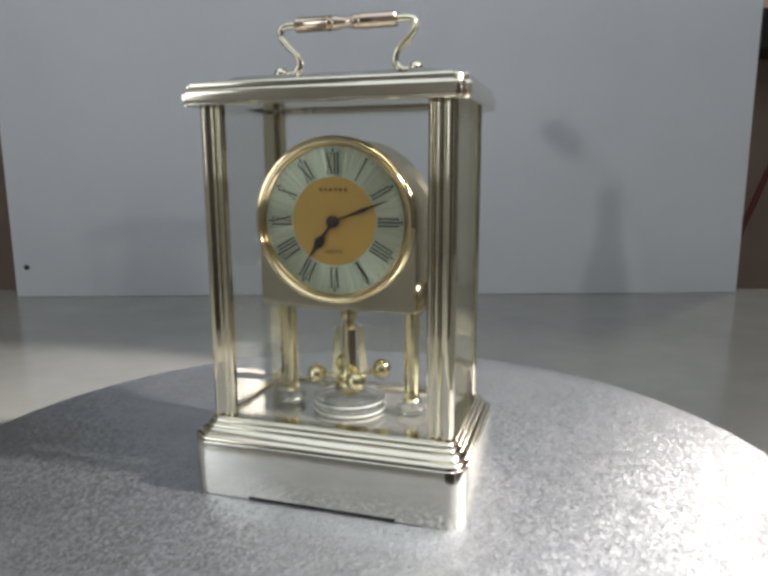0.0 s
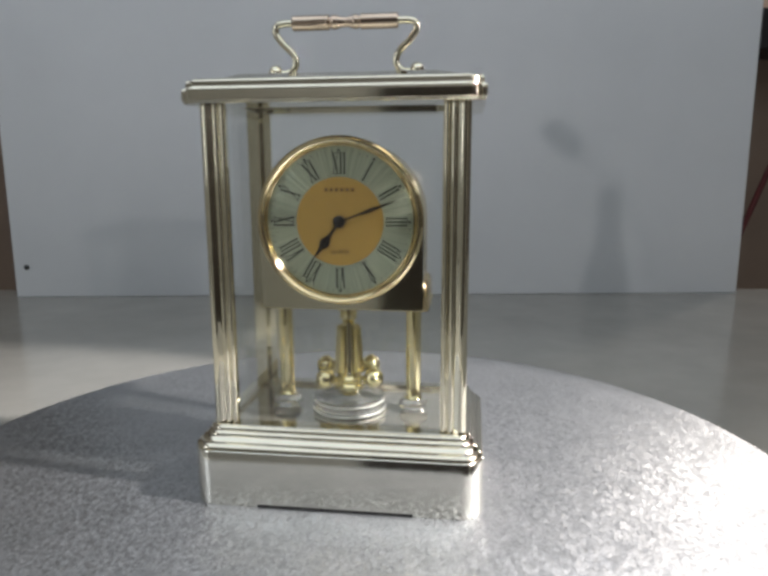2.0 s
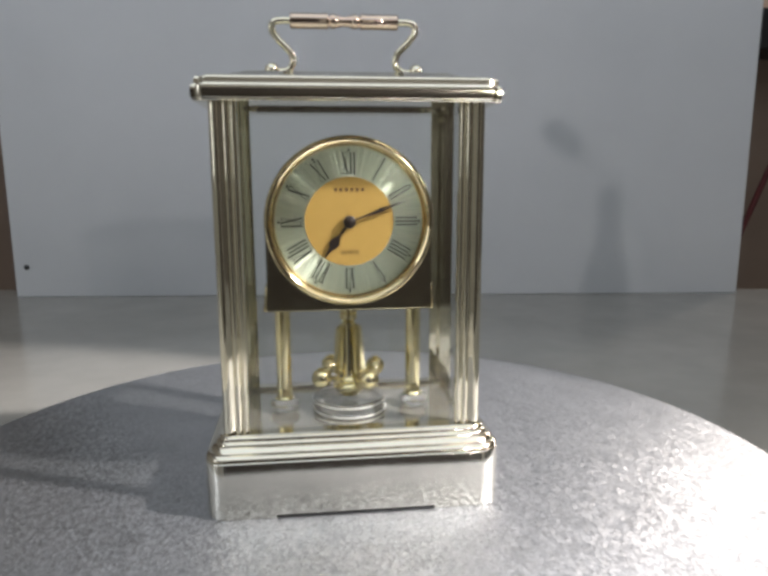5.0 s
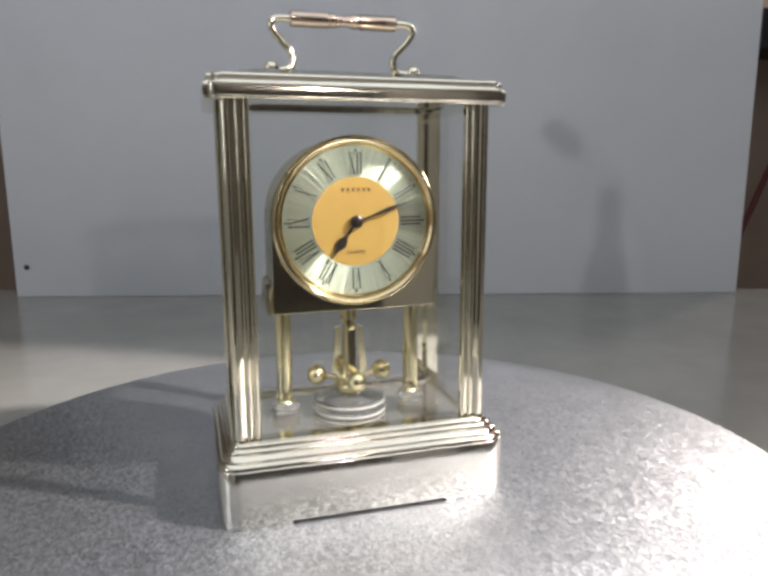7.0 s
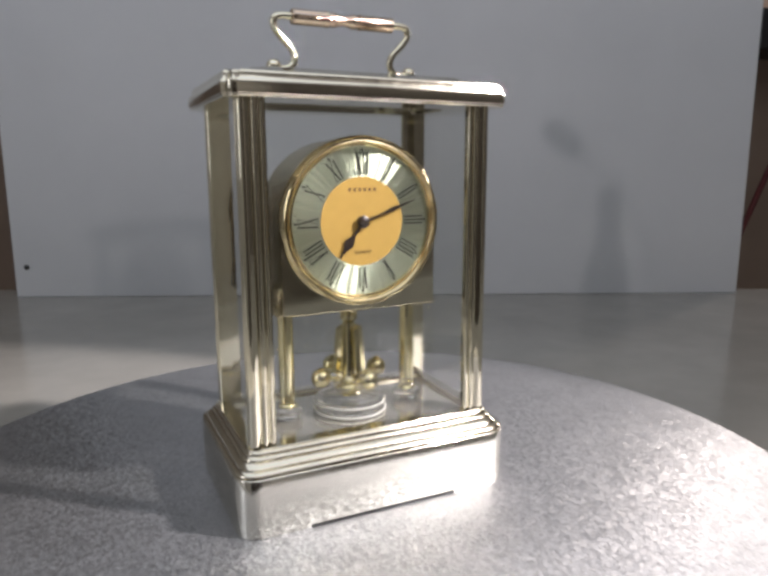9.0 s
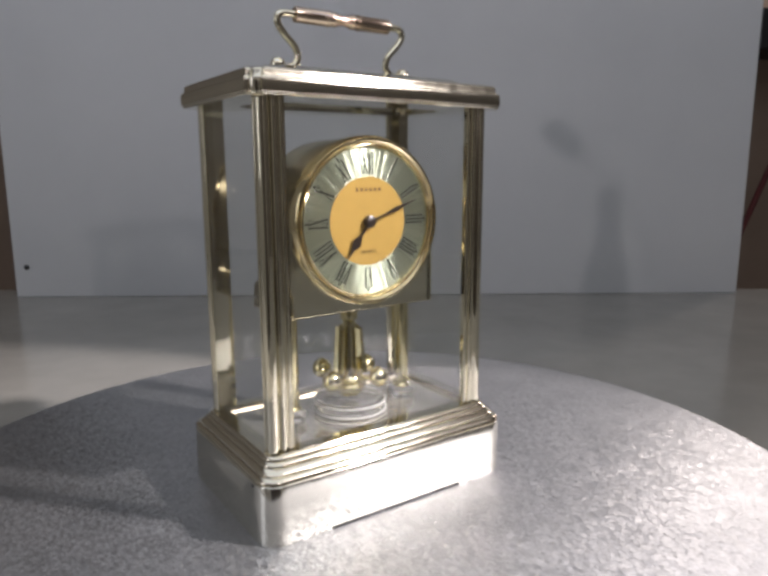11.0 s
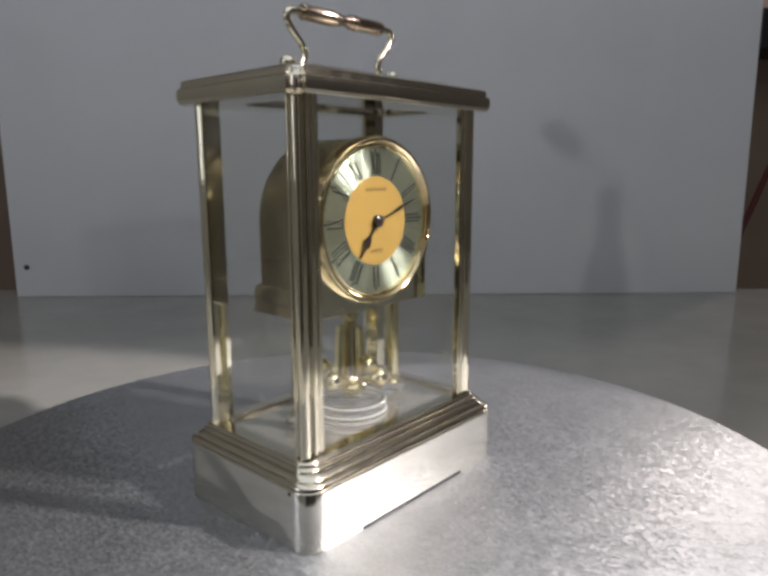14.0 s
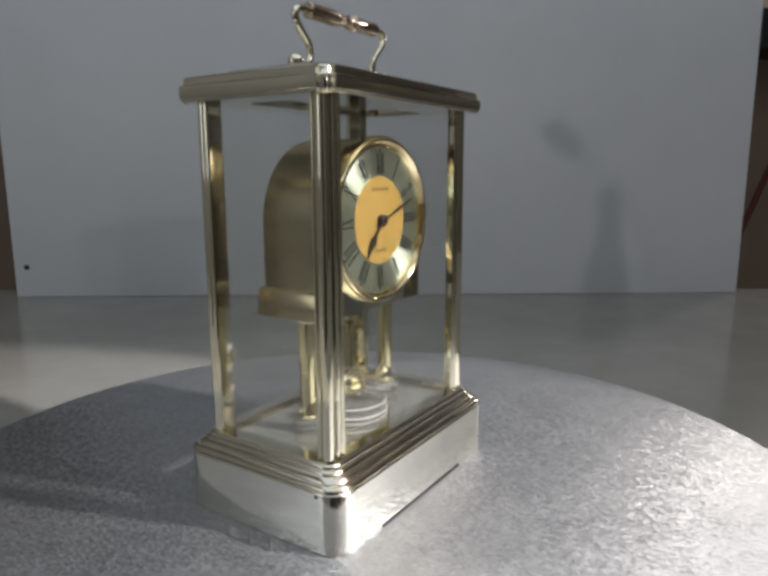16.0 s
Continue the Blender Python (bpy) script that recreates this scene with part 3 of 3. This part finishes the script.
        prof = [(0, 37.45), (5.4, 37.45), (5.9, 37.9), (5.4, 38.4), (7.0, 39.3), (7.9, 41.0), (7.6, 42.6), (6.2, 43.6), (5.0, 43.9), (0, 43.98)]
        lathe(bm, [(r * MM, z * MM) for r, z in prof], 12, pose(s * 35.0 * MM, -1.5 * MM, 0))
        part("bead", bm, CRYSTAL, column, "clear cut crystal bead", 15)
    # crystal stand below the pendulum
    bm = bmesh.new()
    prof = [(0, 37.45), (18.2, 37.45), (19.4, 37.8), (19.8, 38.7), (19.4, 39.6), (18.6, 40.1), (18.4, 41.8), (18.8, 42.3), (19.5, 43.0), (19.5, 43.9), (18.8, 44.6), (17.6, 44.7), (16.6, 43.6), (12.0, 42.9), (0, 42.9)]
    lathe(bm, [(r * MM, z * MM) for r, z in prof], 48, pose(0, -2 * MM, 0))
    stand = part("crystal_stand", bm, CRYSTAL, clock, "clear ribbed crystal disc")
    # white rings: the lamp's bright refracted edges on the stand, put into colour
    for z, r0 in ((38.7, 19.85), (43.5, 19.45)):
        bm = bmesh.new()
        ring = [(r0 - 0.5, z - 0.4), (r0 + 0.15, z - 0.3), (r0 + 0.25, z), (r0 + 0.15, z + 0.3), (r0 - 0.5, z + 0.4), (r0 - 0.5, z - 0.4)]
        lathe(bm, [(r * MM, h * MM) for r, h in ring], 48, pose(0, -2 * MM, 0))
        part("glint_rim", bm, RIM_GLINT, stand, "white ring for the stand's bright refracted rim")
    bm = bmesh.new()
    lathe(bm, [(r * MM, z * MM) for r, z in [(0, 88.8), (3.6, 88.8), (4.7, 89.8), (4.7, 92.6), (4.2, 93.0), (4.9, 93.6), (4.9, 97.4), (0, 97.4)]], 24, pose(0, -2 * MM, -1.9 * MM))
    part("pendulum_socket", bm, PEND, clock)
    # turning pendulum: hub, four fins, four balls on arms
    bm = bmesh.new()
    prof = [(0, 47.6), (4.0, 47.6), (5.2, 48.6), (4.4, 49.6), (7.2, 50.6), (8.6, 52.2), (9.0, 54.2), (8.2, 55.6), (6.4, 56.4), (6.6, 57.4), (5.4, 58.6), (5.0, 60.0), (4.4, 62.0), (3.9, 66.0), (3.5, 88.5), (1.2, 89.3), (0, 89.3)]
    lathe(bm, [(r * MM, z * MM) for r, z in prof], 28)
    pend = part("pendulum", bm, PEND, clock, "gold rotating pendulum with four balls")
    pend.location = (0, -2 * MM, -2.6 * MM)
    for k in range(4):
        turn = pose(0, 0, 0, 0, 0, 90 * k - 90)
        bm = bmesh.new()
        tube(bm, [(4 * MM, 0, 58.5 * MM), (9 * MM, 0, 58.4 * MM), (15 * MM, 0, 60 * MM)], 1.5 * MM, 10)
        bmesh.ops.transform(bm, verts=bm.verts, matrix=turn)
        part("arm", bm, PEND, pend)
        bm = bmesh.new()
        prof = [(0, -5.6), (1.6, -5.4), (2.4, -4.6), (3.6, -4.3), (5.0, -2.4), (5.4, -0.6), (5.0, -0.2), (5.4, 0.3), (5.0, 2.2), (3.8, 4.0), (2.2, 4.9), (1.6, 5.6), (0, 6.0)]
        lathe(bm, [(0.98 * r * MM, 0.98 * z * MM) for r, z in prof], 22, turn @ pose(17.8 * MM, 0, 60.6 * MM))
        part("ball", bm, PEND, pend)
        bm = bmesh.new()
        turn2 = pose(0, 0, 0, 0, 0, 90 * k - 45)
        pts = [(4.9, 86.6), (7.3, 85.6), (9.0, 67.0), (9.8, 62.0), (5.6, 58.4)]
        lo = [bm.verts.new((x * MM, -1.7 * MM, z * MM)) for x, z in pts]
        f = bm.faces.new(lo)
        r = bmesh.ops.extrude_face_region(bm, geom=[f])
        bmesh.ops.translate(bm, verts=[v for v in r["geom"] if isinstance(v, bmesh.types.BMVert)], vec=(0, 3.4 * MM, 0))
        bmesh.ops.transform(bm, verts=bm.verts, matrix=turn)
        part("fin", bm, PEND, pend)
    tagged(clock, "pale gold mantel clock with glass sides and carrying handle", "clock")
    return clock, pend


CLOCK, PENDULUM = build_clock()


# ---- what moves ----
def table_turn(t):
    """Degrees by which the platter has turned."""
    u = (t - 8) / 8
    return 21.404 + 37.3145 * u - 0.818 * u * u - 0.5795 * u ** 3


def motions():
    off = pose(-2.15 * MM, 2.27 * MM, 0)
    times = [0.5 * k for k in range(33)]
    walk(CLOCK, [(t, pose(0, 0, 0, 0, 0, table_turn(t)) @ off) for t in times])
    walk(PLATTER, [(t, pose(0, 0, 0.045, 0, 0, table_turn(t)) @ pose(-1.8 * MM, -4.0 * MM, 0)) for t in times])
    at = PENDULUM.location.copy()
    walk(PENDULUM, [(t, Matrix.Translation(at) @ pose(0, 0, 0, 0, 0, swing(t))) for t in [0.1 * k for k in range(161)]])


def swing(t):
    """The pendulum's turn against the clock: 3.8 s there and back."""
    return -123.5 + 160.5 * math.cos(1.653 * (t - 1.05))


motions()
